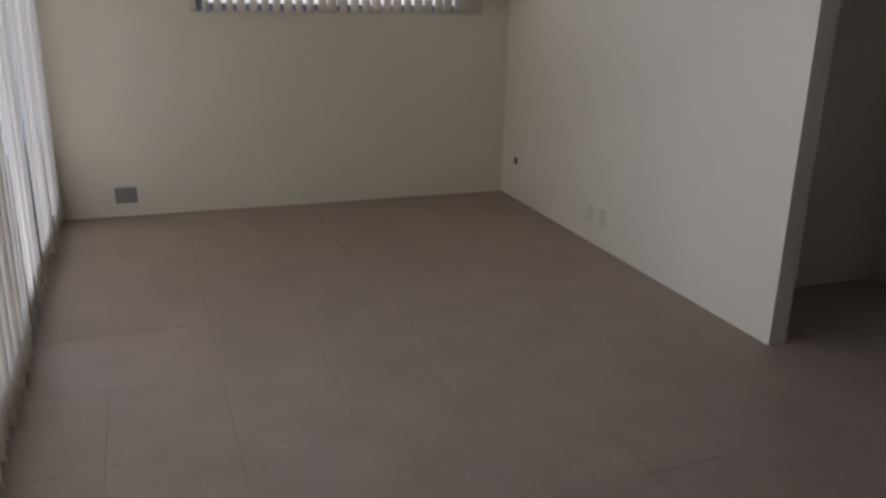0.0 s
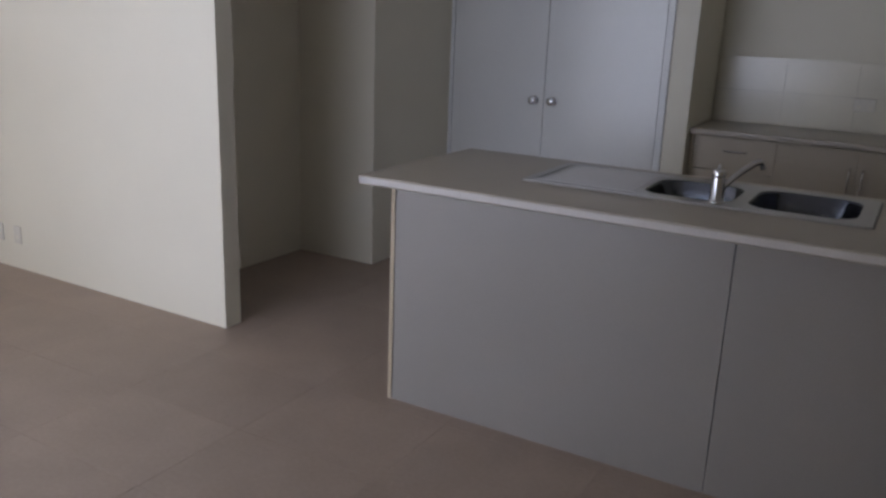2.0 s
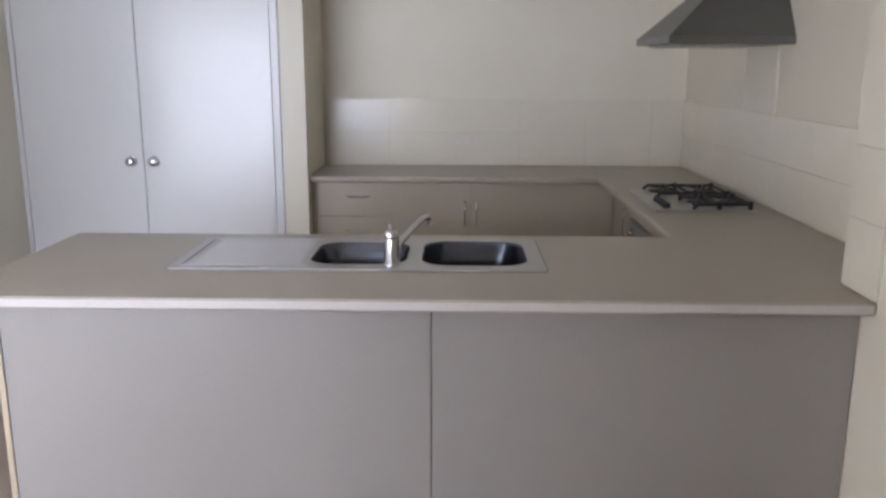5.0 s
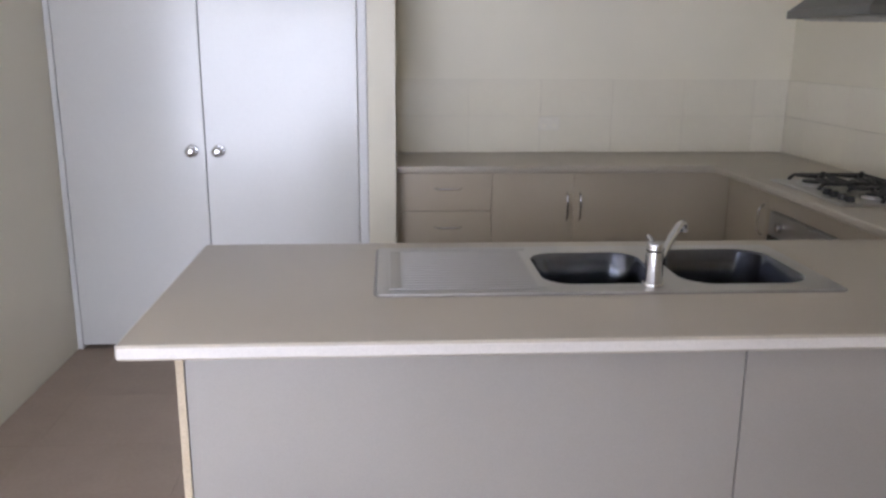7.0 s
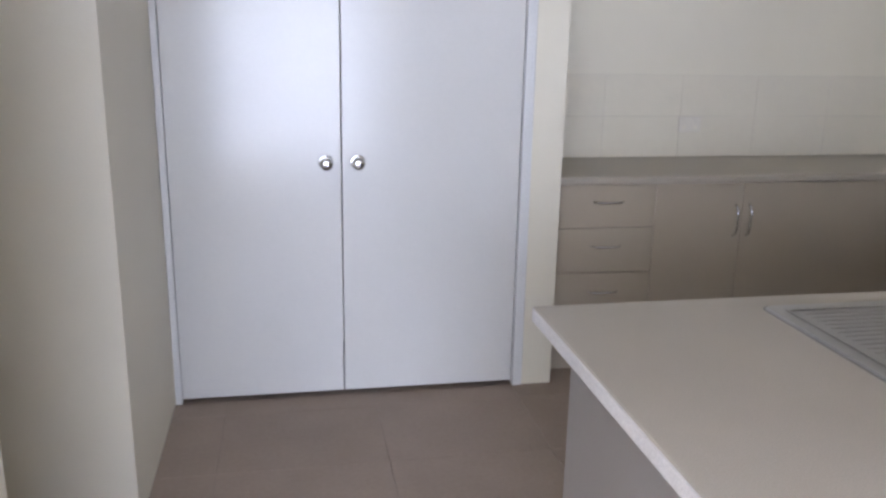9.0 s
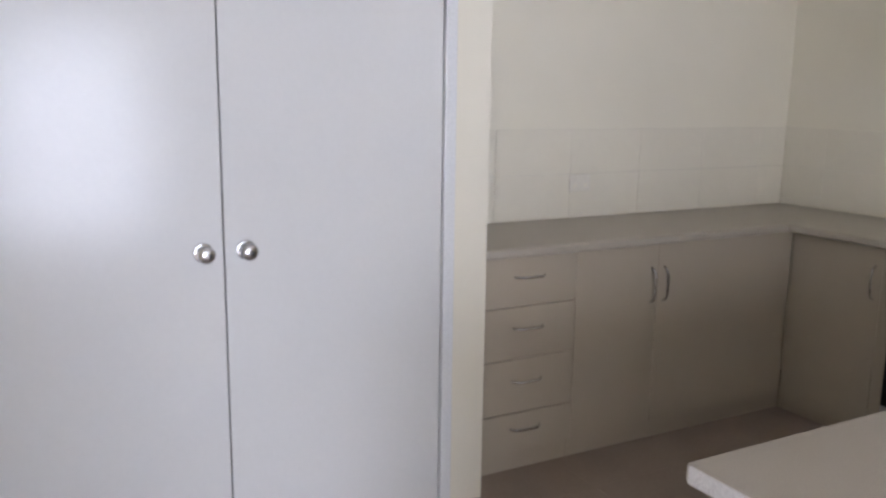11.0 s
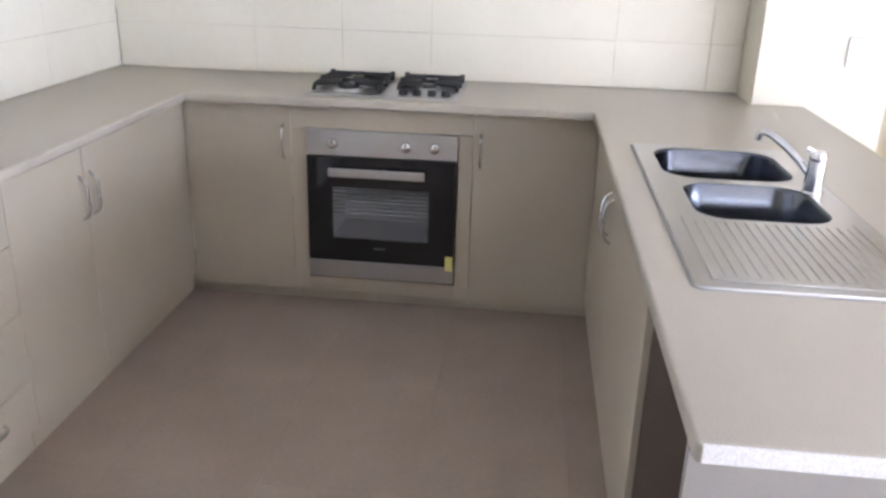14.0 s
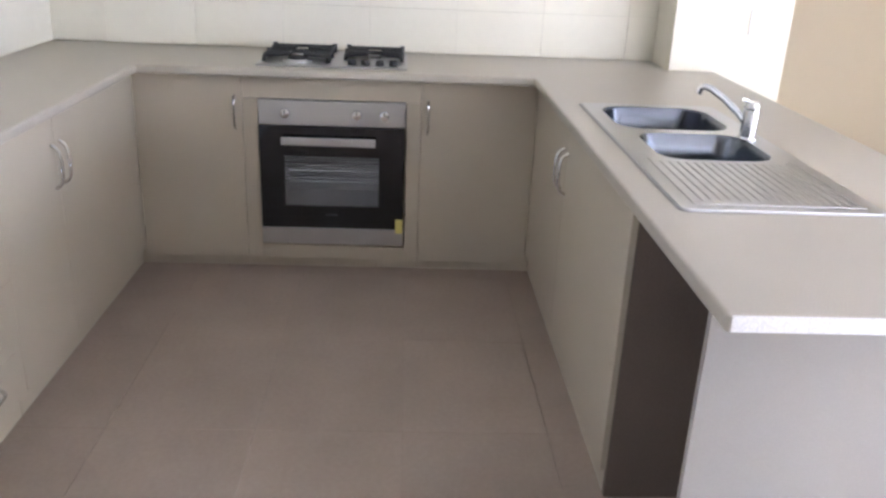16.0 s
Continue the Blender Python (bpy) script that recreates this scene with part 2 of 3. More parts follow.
wall("wall_switch", [(X_SW, Y_SWEND, 0, X_R + 0.1, Y_NIBK, H)], "cream painted wall end with a light switch")
wall("wall_side", [(X_R + 0.1, Y_NIBK - 0.1, 0, X_EAST, Y_NIBK, H)], "cream painted wall beyond the wall end")
wall("wall_east", [(X_EAST, Y_S, 0, X_EAST + 0.1, Y_NIBK, H)], "tan painted wall beyond the wall end", M_TAN)
SX0, SX1, SZ1 = -4.02, 0.45, 2.1
wall("wall_south", [(X_FAR - 0.1, Y_S - 0.1, 0, SX0, Y_S, H), (SX0, Y_S - 0.1, SZ1, SX1, Y_S, H), (SX1, Y_S - 0.1, 0, X_EAST + 0.1, Y_S, H)], "cream painted wall with a wide glass sliding door")


# sliding glass door and windows
def glazed(name, label, axis, a0, a1, z0, z1, at, n):
    """Frame and panes of an opening; axis x: along x at y = at, axis y: along y at x = at."""
    root = thing(name, (a0, at, z0) if axis == "x" else (at, a0, z0), label, "window")
    root["kind"] = "structure"
    def bx(u0, w0, u1, w1, d, bm=None, bevel=0.0):
        return block(u0, at - d, w0, u1, at + d, w1, bevel, bm=bm) if axis == "x" else block(at - d, u0, w0, at + d, u1, w1, bevel, bm=bm)
    f = 0.045
    bm = ring_plate("y" if axis == "x" else "x", at - 0.03, at + 0.03, (a0, z0, a1, z1), (a0 + f, z0 + f, a1 - f, z1 - f))
    part("window_frame", bm, M_ALU, root, "blue-grey aluminium frame")
    w = (a1 - a0 - 2 * f) / n
    for i in range(n):
        u = a0 + f + i * w
        p = part("pane", bx(u, z0 + f, u + w, z1 - f, 0.003), M_GLASS, root)
        p.visible_shadow = False
        if i:
            part("mullion", bx(u - 0.025, z0 + f, u + 0.025, z1 - f, 0.022), M_ALU, root)
    return root


glazed("window_2", "wide aluminium sliding glass door behind blinds", "x", SX0, SX1, 0.0, SZ1, Y_S - 0.05, 3)
glazed("window_1", "high aluminium window behind vertical blinds", "y", WY0, WY1, WZ0, WZ1, X_FAR - 0.05, 2)


def slat_mesh(h, w):
    """One blind vane, slightly curved across, hanging from its origin along -z."""
    bm = bmesh.new()
    cols = []
    for k in range(5):
        u = (k / 4 - 0.5) * w
        d = 0.006 * (1 - (2 * k / 4 - 1) ** 2)
        cols.append([bm.verts.new((u, d + s, z)) for s in (0, 0.0012) for z in (0, -h)])
    for a, b in zip(cols, cols[1:]):
        bm.faces.new((a[0], a[1], b[1], b[0]))
        bm.faces.new((a[2], b[2], b[3], a[3]))
        bm.faces.new((a[1], a[3], b[3], b[1]))
    bm.faces.new((cols[0][0], cols[0][2], cols[0][3], cols[0][1]))
    bm.faces.new((cols[-1][0], cols[-1][1], cols[-1][3], cols[-1][2]))
    bmesh.ops.recalc_face_normals(bm, faces=bm.faces)
    me = bpy.data.meshes.new("slat")
    bm.to_mesh(me)
    bm.free()
    me.materials.append(M_SLAT)
    for p in me.polygons:
        p.use_smooth = True
    return me


def blind(label, origin, turn, length, drop, step, width, angle):
    """A vertical blind: headrail, vanes turned by angle, bottom chain."""
    root = thing("vertical_blind", origin, label, "blind")
    base = Matrix.Translation(origin) @ pose(0, 0, 0, 0, 0, turn)
    bm = block(0, -0.02, -0.035, length, 0.02, 0, 0.004)
    bm.transform(base)
    part("headrail", bm, M_FRAME, root)
    me = slat_mesh(drop, width)
    rng = random.Random(int(length * 100))
    n = int(length / step)
    for i in range(n):
        ob = new("slat", me)
        ob.parent = root
        ob.matrix_parent_inverse = root.matrix_basis.inverted()
        ob.matrix_basis = base @ pose((i + 0.5) * step, 0, -0.035, rng.uniform(-0.4, 0.4), rng.uniform(-0.3, 0.3), angle + rng.uniform(-7, 7))
    bm = tube([(0.5 * step + k * step, 0.012, -0.035 - drop + 0.02 - (0.012 if k % 2 else 0)) for k in range(n)], 0.0018, 5)
    bm.transform(base)
    part("chain", bm, M_PLATE, root)
    return root


blind("long white vertical blinds drawn closed over the sliding door", (-4.11, -3.05, 2.15), 0, 2.25, 2.09, 0.079, 0.089, 17)
blind("long white vertical blinds tilted open over the sliding door", (-1.83, -3.05, 2.15), 0, 2.36, 2.09, 0.079, 0.089, 88)
blind("white vertical blinds drawn over the high window", (X_FAR + 0.06, WY0 - 0.05, 2.17), 90, WY1 - WY0 + 0.1, 0.74, 0.079, 0.089, -62)


# pantry double door
def pantry_leaf(name, x0, x1, knob_x, label):
    root = tagged(link(name, block(x0, Y_PAN, 0.022, x1, Y_PAN + 0.036, 2.04, 0.003), M_DOOR), label, "door", kind="structure")
    k = part("door_knob", drum(pose(knob_x, Y_PAN, 0.985, 90), 0.030, 0.028, 0.008, 28, bevel=0.002), M_CHROME, root, "round satin chrome door knob", True)
    part("shank", drum(pose(knob_x, Y_PAN - 0.008, 0.985, 90), 0.011, 0.011, 0.022, 16), M_CHROME, k, smooth=True)
    bm = bmesh.new()
    prof = [(0.012, 0.024), (0.021, 0.030), (0.0255, 0.040), (0.026, 0.048), (0.023, 0.055), (0.015, 0.0595), (0.006, 0.060)]
    rings = [[bm.verts.new((knob_x + r * math.cos(a), Y_PAN - d, 0.985 + r * math.sin(a))) for a in [2 * math.pi * i / 28 for i in range(28)]] for r, d in prof]
    for a, b in zip(rings, rings[1:]):
        for i in range(28):
            bm.faces.new((a[i], a[(i + 1) % 28], b[(i + 1) % 28], b[i]))
    bm.faces.new(rings[-1])
    bm.faces.new(rings[0][::-1])
    part("grip", bm, M_CHROME, k, smooth=True)
    return root


pantry_leaf("door_1", -0.975, -0.324, -0.383, "white gloss flush pantry door, closed")
pantry_leaf("door_2", -0.320, 0.398, -0.259, "white gloss flush pantry door, closed")
bm = block(PX0 + 0.002, Y_PAN - 0.004, 0, -0.978, Y_PAN + 0.1, 2.078, 0.002)
block(0.402, Y_PAN - 0.012, 0, PX1 - 0.001, Y_PAN + 0.1, 2.078, 0.004, bm=bm)
block(-0.978, Y_PAN - 0.004, 2.045, 0.402, Y_PAN + 0.1, 2.078, 0.002, bm=bm)
structure("trim", bm, M_FRAME, "white painted pantry door frame", "door frame")
structure("pantry_floor", block(PX0 + 0.002, Y_PAN + 0.1, 0, PX1 - 0.002, Y_BACK - 0.002, 0.004), M_DARKPLATE, "dark floor inside the closed pantry", "floor")


# ---- worktop ----
SINK = (0.515, 0.305, 1.672, 0.768)
bm = sheet([[(0, 0), (X_SW - 0.002, 0), (X_SW - 0.002, Y_NIBK + 0.002), (X_R - 0.002, Y_NIBK + 0.002), (X_R - 0.002, Y_BACK - 0.002), (PNIB + 0.002, Y_BACK - 0.002), (PNIB + 0.002, 2.445), (2.18, 2.445), (2.18, 0.855), (0, 0.855)],
            loop_rect(SINK[0] + 0.012, SINK[1] + 0.012, SINK[2] - 0.012, SINK[3] - 0.012, 0.02, 3)], TOP)
ext = bmesh.ops.extrude_face_region(bm, geom=list(bm.faces))
bmesh.ops.translate(bm, vec=(0, 0, UNDER - TOP), verts=[v for v in ext["geom"] if isinstance(v, bmesh.types.BMVert)])
bmesh.ops.recalc_face_normals(bm, faces=bm.faces)
round_edges = []
for e in bm.edges:
    if len(e.link_faces) == 2 and e.calc_face_angle(0) > 1.0:
        mid = (e.verts[0].co + e.verts[1].co) / 2
        if not (0.51 < mid.x < 1.68 and 0.30 < mid.y < 0.79):
            round_edges.append(e)
bmesh.ops.bevel(bm, geom=round_edges, offset=0.008, segments=4, affect='EDGES', profile=0.5)
top = tagged(link("worktop", bm, M_TOP, True), "beige speckled laminate U-shaped kitchen worktop", "worktop")
part("edge_strip", block(-0.0015, 0.009, UNDER + 0.003, 0.004, 0.846, TOP - 0.003, 0.001), M_EDGE, top, "white laminate end strip")
part("edge_strip", block(0.004, -0.0015, UNDER + 0.006, X_SW - 0.012, 0.004, TOP - 0.007, 0.001), M_FRONTEDGE, top, "pale laminate front strip")


# ---- handles and cabinets ----
def bow_handle(c, along, out, length, parent):
    """A slim bowed handle centred on c."""
    c, along, out = Vector(c), Vector(along), Vector(out)
    pts = []
    for k in range(13):
        s = k / 12 * 2 - 1
        pts.append(c + along * (s * length / 2) + out * (0.028 * (1 - s ** 4) ** 0.7 if abs(s) < 1 else 0.0))
    bm = tube(pts, 0.0055, 8)
    return part("handle", bm, M_CHROME, parent, "bowed satin chrome handle", True)


FY, FX, KY = 2.50, 2.28, 0.82
G = 0.0013

# drawer unit
du = thing("drawer_unit", (PNIB, FY, 0), "taupe laminate drawer unit with four drawers", "drawers")
part("body", block(PNIB + 0.002, FY + 0.020, 0.1, 1.058, Y_BACK - 0.01, UNDER - 0.002), M_BARE, du)
part("kickboard", block(PNIB + 0.002, FY + 0.03, 0, 1.058, FY + 0.046, 0.1), M_CAB, du)
zs = [0.088, 0.245, 0.46, 0.665, 0.858]
for z0, z1 in zip(zs, zs[1:]):
    d = part("drawer", block(PNIB + 0.022, FY, z0 + G, 1.058 - G, FY + 0.018, z1 - G, 0.0015), M_CAB, du)
    bow_handle((0.838, FY, z0 + (z1 - z0) * 0.60), (1, 0, 0), (0, -1, 0), 0.135, d)
part("filler", block(PNIB + 0.003, FY, 0.088, PNIB + 0.020, FY + 0.018, 0.862), M_CAB, du)

# corner cupboard
cb = thing("base_cabinet", (1.06, FY, 0), "taupe laminate corner base cabinet with two doors", "cabinet", "base cabinets")
part("body", block(1.062, FY + 0.020, 0.1, 2.30, Y_BACK - 0.01, UNDER - 0.002), M_BARE, cb)
part("kickboard", block(1.062, FY + 0.03, 0, 2.33, FY + 0.046, 0.1), M_CAB, cb)
for x0, x1, hx in ((1.058, 1.475, 1.442), (1.475, FX - 0.001, 1.508)):
    d = part("door", block(x0 + G, FY, 0.088, x1 - G, FY + 0.018, 0.858, 0.0015), M_CAB, cb)
    bow_handle((hx, FY, 0.685), (0, 0, 1), (0, -1, 0), 0.145, d)

# oven run
c1 = thing("base_cabinet", (FX, 2.05, 0), "taupe laminate base cabinet between the corner and the oven", "cabinet", "base cabinets")
part("body", block(FX + 0.022, 2.056, 0.1, X_R - 0.01, FY - 0.002, UNDER - 0.002), M_BARE, c1)
part("kickboard", block(FX + 0.03, 2.054, 0, FX + 0.046, FY + 0.028, 0.1), M_CAB, c1)
d = part("door", block(FX, 2.054 + G, 0.05, FX + 0.018, FY - 0.001, 0.858, 0.0015), M_CAB, c1)
bow_handle((FX, 2.085, 0.70), (0, 0, 1), (-1, 0, 0), 0.145, d)

c2 = thing("base_cabinet", (FX, 0.83, 0), "taupe laminate base cabinet between the oven and the peninsula", "cabinet", "base cabinets")
part("body", block(FX + 0.022, KY + 0.01, 0.1, X_R - 0.01, 1.306, UNDER - 0.002), M_BARE, c2)
part("kickboard", block(FX + 0.03, KY - 0.02, 0, FX + 0.046, 1.308, 0.1), M_CAB, c2)
d = part("door", block(FX, KY + 0.001, 0.05, FX + 0.018, 1.308 - G, 0.858, 0.0015), M_CAB, c2)
bow_handle((FX, 1.279, 0.70), (0, 0, 1), (-1, 0, 0), 0.145, d)

OY0, OY1, OZ0, OZ1 = 1.372, 1.988, 0.118, 0.76
oh = thing("oven_housing", (FX, 1.68, 0), "taupe laminate oven housing cabinet", "cabinet")
part("top_rail", block(FX, 1.308 + G, OZ1 + 0.003, FX + 0.018, 2.054 - G, 0.858, 0.0015), M_CAB, oh)
part("stile", block(FX, 1.308 + G, 0.05, FX + 0.018, OY0 - 0.003, OZ1 + 0.002, 0.0015), M_CAB, oh)
part("stile", block(FX, OY1 + 0.003, 0.05, FX + 0.018, 2.054 - G, OZ1 + 0.002, 0.0015), M_CAB, oh)
part("bottom_rail", block(FX, OY0 - 0.003, 0.05, FX + 0.018, OY1 + 0.003, OZ0 - 0.004, 0.0015), M_CAB, oh)
part("body", block(FX + 0.02, 1.312, 0.1, X_R - 0.01, 2.05, 0.112), M_BARE, oh)
part("kickboard", block(FX + 0.03, 1.31, 0, FX + 0.046, 2.052, 0.1), M_CAB, oh)


# built-in oven
ov = thing("oven", (FX, 1.68, 0.14), "stainless steel built-in oven with black glass door", "oven")
fx = FX - 0.022
part("control_panel", block(fx + 0.004, OY0, 0.655, FX + 0.02, OY1, OZ1, 0.003), M_STEEL, ov)
for ky in (1.875, 1.577, 1.461):
    k = part("knob", drum(pose(fx + 0.004, ky, 0.707, 0, -90), 0.022, 0.019, 0.022, 24, bevel=0.002), M_CHROME, ov, "round chrome control knob", True)
    part("pointer", block(fx - 0.0195, ky - 0.0025, 0.709, fx - 0.017, ky + 0.0025, 0.724), M_DARKBAR, k)
WINY0, WINY1, WINZ0, WINZ1 = 1.482, 1.884, 0.30, 0.525
bm = ring_plate("x", fx, fx + 0.02, (OY0 + 0.002, 0.203, OY1 - 0.002, 0.652), (WINY0, WINZ0, WINY1, WINZ1))
od = part("door", bm, M_BLACK, ov, "black glass oven door")
p = part("window_pane", block(fx + 0.004, WINY0, WINZ0, fx + 0.009, WINY1, WINZ1), M_TINT, od, "tinted oven window")
p.visible_shadow = False
bm = block(fx - 0.036, 1.497, 0.578, fx - 0.024, 1.891, 0.612, 0.003)
for y in (1.53, 1.86):
    block(fx - 0.026, y - 0.01, 0.588, fx + 0.002, y + 0.01, 0.604, bm=bm)
part("handle", bm, M_STEEL, od, "flat steel bar handle")
part("maker_mark", block(fx - 0.0012, 1.66, 0.262, fx + 0.001, 1.71, 0.268), M_DARKBAR, od)
part("sticker", block(fx - 0.0015, OY0 + 0.003, 0.185, fx + 0.001, OY0 + 0.036, 0.25), M_YELLOW, od, "yellow energy sticker")
part("bottom_trim", block(fx + 0.002, OY0, OZ0 + 0.008, FX + 0.02, OY1, 0.200, 0.002), M_STEEL, ov)
part("drip_gap", block(FX + 0.001, OY0, OZ0, FX + 0.02, OY1, OZ0 + 0.007), M_DARKBAR, ov)
bm = block(FX + 0.40, WINY0 - 0.04, 0.25, FX + 0.41, WINY1 + 0.04, 0.58)
block(FX + 0.02, WINY0 - 0.05, 0.25, FX + 0.40, WINY0 - 0.04, 0.58, bm=bm)
block(FX + 0.02, WINY1 + 0.04, 0.25, FX + 0.40, WINY1 + 0.05, 0.58, bm=bm)
block(FX + 0.02, WINY0 - 0.05, 0.24, FX + 0.41, WINY1 + 0.05, 0.25, bm=bm)
block(FX + 0.02, WINY0 - 0.05, 0.58, FX + 0.41, WINY1 + 0.05, 0.59, bm=bm)
part("cavity", bm, M_CAVITY, ov)
for z in (0.40, 0.45, 0.485):
    bm = bmesh.new()
    for k in range(7):
        tube([(FX + 0.03 + k * 0.055, WINY0 - 0.03, z), (FX + 0.03 + k * 0.055, WINY1 + 0.03, z)], 0.003, 6, bm)
    part("rack", bm, M_CHROME, ov, "chrome wire oven rack")

# gas cooktop
CX0, CX1, CY0, CY1 = 2.245, 2.68, 1.372, 1.988
ct = thing("cooktop", (2.46, 1.68, TOP), "stainless steel gas cooktop with black trivets", "cooktop")
part("plate", block(CX0, CY0, TOP, CX1, CY1, TOP + 0.008, 0.003), M_STEEL, ct)
ZT = TOP + 0.008
for bx, by, r in ((2.36, 1.83, 0.055), (2.56, 1.83, 0.042), (2.44, 1.51, 0.036), (2.58, 1.51, 0.045)):
    b = part("burner", drum(pose(bx, by, ZT), r * 1.15, r * 1.05, 0.010, 28, bevel=0.002), M_STEEL, ct, "round gas burner ring", True)
    part("burner_cap", drum(pose(bx, by, ZT + 0.010), r * 0.8, r * 0.74, 0.008, 28, bevel=0.002), M_IRON, b, "black burner cap", True)
for y0, y1, x0 in ((1.70, 1.965, 2.30), (1.395, 1.635, 2.39)):
    x1, zt, ym = 2.655, ZT + 0.022, (y0 + y1) / 2
    xm = (x0 + x1) / 2
    tv = part("trivet", tube([(x0 + 0.02, y0, ZT), (x0 + 0.03, y0, zt - 0.01), (x0 + 0.045, y0, zt), (x1, y0, zt), (x1, y1, zt), (x0 + 0.045, y1, zt), (x0 + 0.03, y1, zt - 0.01), (x0 + 0.02, y1, ZT)], 0.0078, 6), M_IRON, ct, "black cast iron trivet", True)
    part("crossbar", tube([(xm, y0, zt), (xm, y1, zt)], 0.0075, 6), M_IRON, tv, smooth=True)
    for bx in (x0 + (x1 - x0) * 0.25, x0 + (x1 - x0) * 0.75):
        for ya, yb in ((y0, ym - 0.028), (y1, ym + 0.028)):
            for off, tip, r in ((0, 0, 0.0095), (-0.045, -0.022, 0.008), (0.045, 0.022, 0.008)):
                part("finger", tube([(bx + off, ya, zt), (bx + tip, yb, zt + 0.006)], r, 6), M_IRON, tv, smooth=True)
    for cx in (xm, x1):
        for cy in (y0, y1):
            part("foot", tube([(cx, cy, ZT), (cx, cy, zt + 0.012)], 0.011, 6), M_IRON, tv, smooth=True)
for ky in (1.43, 1.485, 1.545, 1.60):
    k = part("knob", drum(pose(2.305, ky, ZT), 0.0185, 0.016, 0.022, 20, bevel=0.002), M_IRON, ct, "black cooktop knob", True)

# canopy hood
hd = thing("range_hood", (X_R - 0.002, 1.68, 1.6), "dull stainless steel pyramid canopy range hood", "range hood")
HX0, HY0, HY1 = 2.26, 1.385, 2.02
part("rim", block(HX0, HY0, 1.598, X_R - 0.002, HY1, 1.632, 0.003), M_HOOD, hd)
bm = bmesh.new()
lo = [bm.verts.new(p) for p in ((HX0 + 0.006, HY0 + 0.006, 1.632), (X_R - 0.004, HY0 + 0.006, 1.632), (X_R - 0.004, HY1 - 0.006, 1.632), (HX0 + 0.006, HY1 - 0.006, 1.632))]
hi = [bm.verts.new(p) for p in ((2.60, 1.60, 1.95), (X_R - 0.004, 1.60, 1.95), (X_R - 0.004, 1.76, 1.95), (2.60, 1.76, 1.95))]
for i in range(4):
    bm.faces.new((lo[i], lo[(i + 1) % 4], hi[(i + 1) % 4], hi[i]))
bm.faces.new(lo[::-1])
bm.faces.new(hi)
part("canopy", bm, M_HOOD, hd)
part("chimney", block(2.604, 1.604, 1.951, X_R - 0.004, 1.756, H - 0.002, 0.002), M_HOOD, hd)
for y0, y1 in ((1.42, 1.685), (1.695, 1.96)):
    bm = block(HX0 + 0.05, y0, 1.590, X_R - 0.06, y1, 1.597, 0.002)
    for k in range(9):
        block(HX0 + 0.07 + k * 0.04, y0 + 0.015, 1.587, HX0 + 0.085 + k * 0.04, y1 - 0.015, 1.5895, bm=bm)
    part("grease_filter", bm, M_STEEL, hd, "pale metal grease filter")

# ---- peninsula ----
PY = 0.085
pb = thing("peninsula_base", (0.095, PY, 0), "pale laminate peninsula cladding below the worktop", "cabinet")
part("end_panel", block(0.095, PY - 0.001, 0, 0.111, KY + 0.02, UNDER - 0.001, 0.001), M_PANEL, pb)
part("edge_strip", block(0.0945, PY - 0.0035, 0.001, 0.1115, PY - 0.0015, UNDER - 0.002), M_BARE, pb, "tan edge of the end panel")
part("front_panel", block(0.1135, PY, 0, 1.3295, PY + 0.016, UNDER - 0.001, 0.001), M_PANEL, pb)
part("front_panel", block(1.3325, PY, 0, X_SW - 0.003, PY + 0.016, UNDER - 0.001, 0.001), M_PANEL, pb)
part("batten", block(1.30, PY + 0.018, 0, 1.35, PY + 0.034, UNDER - 0.002), M_DARKBAR, pb)
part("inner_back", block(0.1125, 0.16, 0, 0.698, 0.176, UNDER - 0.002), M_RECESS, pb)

sc = thing("sink_cabinet", (0.70, KY, 0), "taupe laminate sink cabinet beside an empty dishwasher space", "cabinet", "base cabinets")
part("side_panel", block(0.70, 0.18, 0, 0.716, KY - 0.019, UNDER - 0.002), M_RECESS, sc, "side panel of the recess, its shade put into the colour")
part("body", block(0.718, 0.18, 0.1, 2.26, KY - 0.020, 0.70), M_BARE, sc)
part("kickboard", block(0.718, KY - 0.036, 0, 2.32, KY - 0.020, 0.1), M_CAB, sc)
for x0, x1, hx in ((0.699, 1.565, 1.53), (1.565, FX - 0.001, 1.605)):
    d = part("door", block(x0 + G, KY - 0.018, 0.088, x1 - G, KY, 0.858, 0.0015), M_CAB, sc)
    bow_handle((hx, KY, 0.685), (0, 0, 1), (0, 1, 0), 0.145, d)

# sink
sk = thing("sink", (1.1, 0.56, TOP), "stainless steel double-bowl sink with ribbed drainer", "sink")
SZ = TOP + 0.006
bowls = [loop_rect(0.935, 0.372, 1.242, 0.69, 0.075, 7), loop_rect(1.288, 0.362, 1.625, 0.718, 0.085, 7)]
deck_loop = loop_rect(SINK[0], SINK[1], SINK[2], SINK[3], 0.02, 4)
bm = sheet([deck_loop] + bowls, SZ)
n0 = len(deck_loop)
a = [bm.verts.new((x, y, SZ)) for x, y in deck_loop]
cxm, cym = (SINK[0] + SINK[2]) / 2, (SINK[1] + SINK[3]) / 2
b = [bm.verts.new((cxm + (x - cxm) * 1.006, cym + (y - cym) * 1.012, TOP + 0.0005)) for x, y in deck_loop]
for i in range(n0):
    bm.faces.new((a[i], a[(i + 1) % n0], b[(i + 1) % n0], b[i]))
bmesh.ops.remove_doubles(bm, verts=bm.verts, dist=0.0001)
part("deck", bm, M_STEEL, sk)
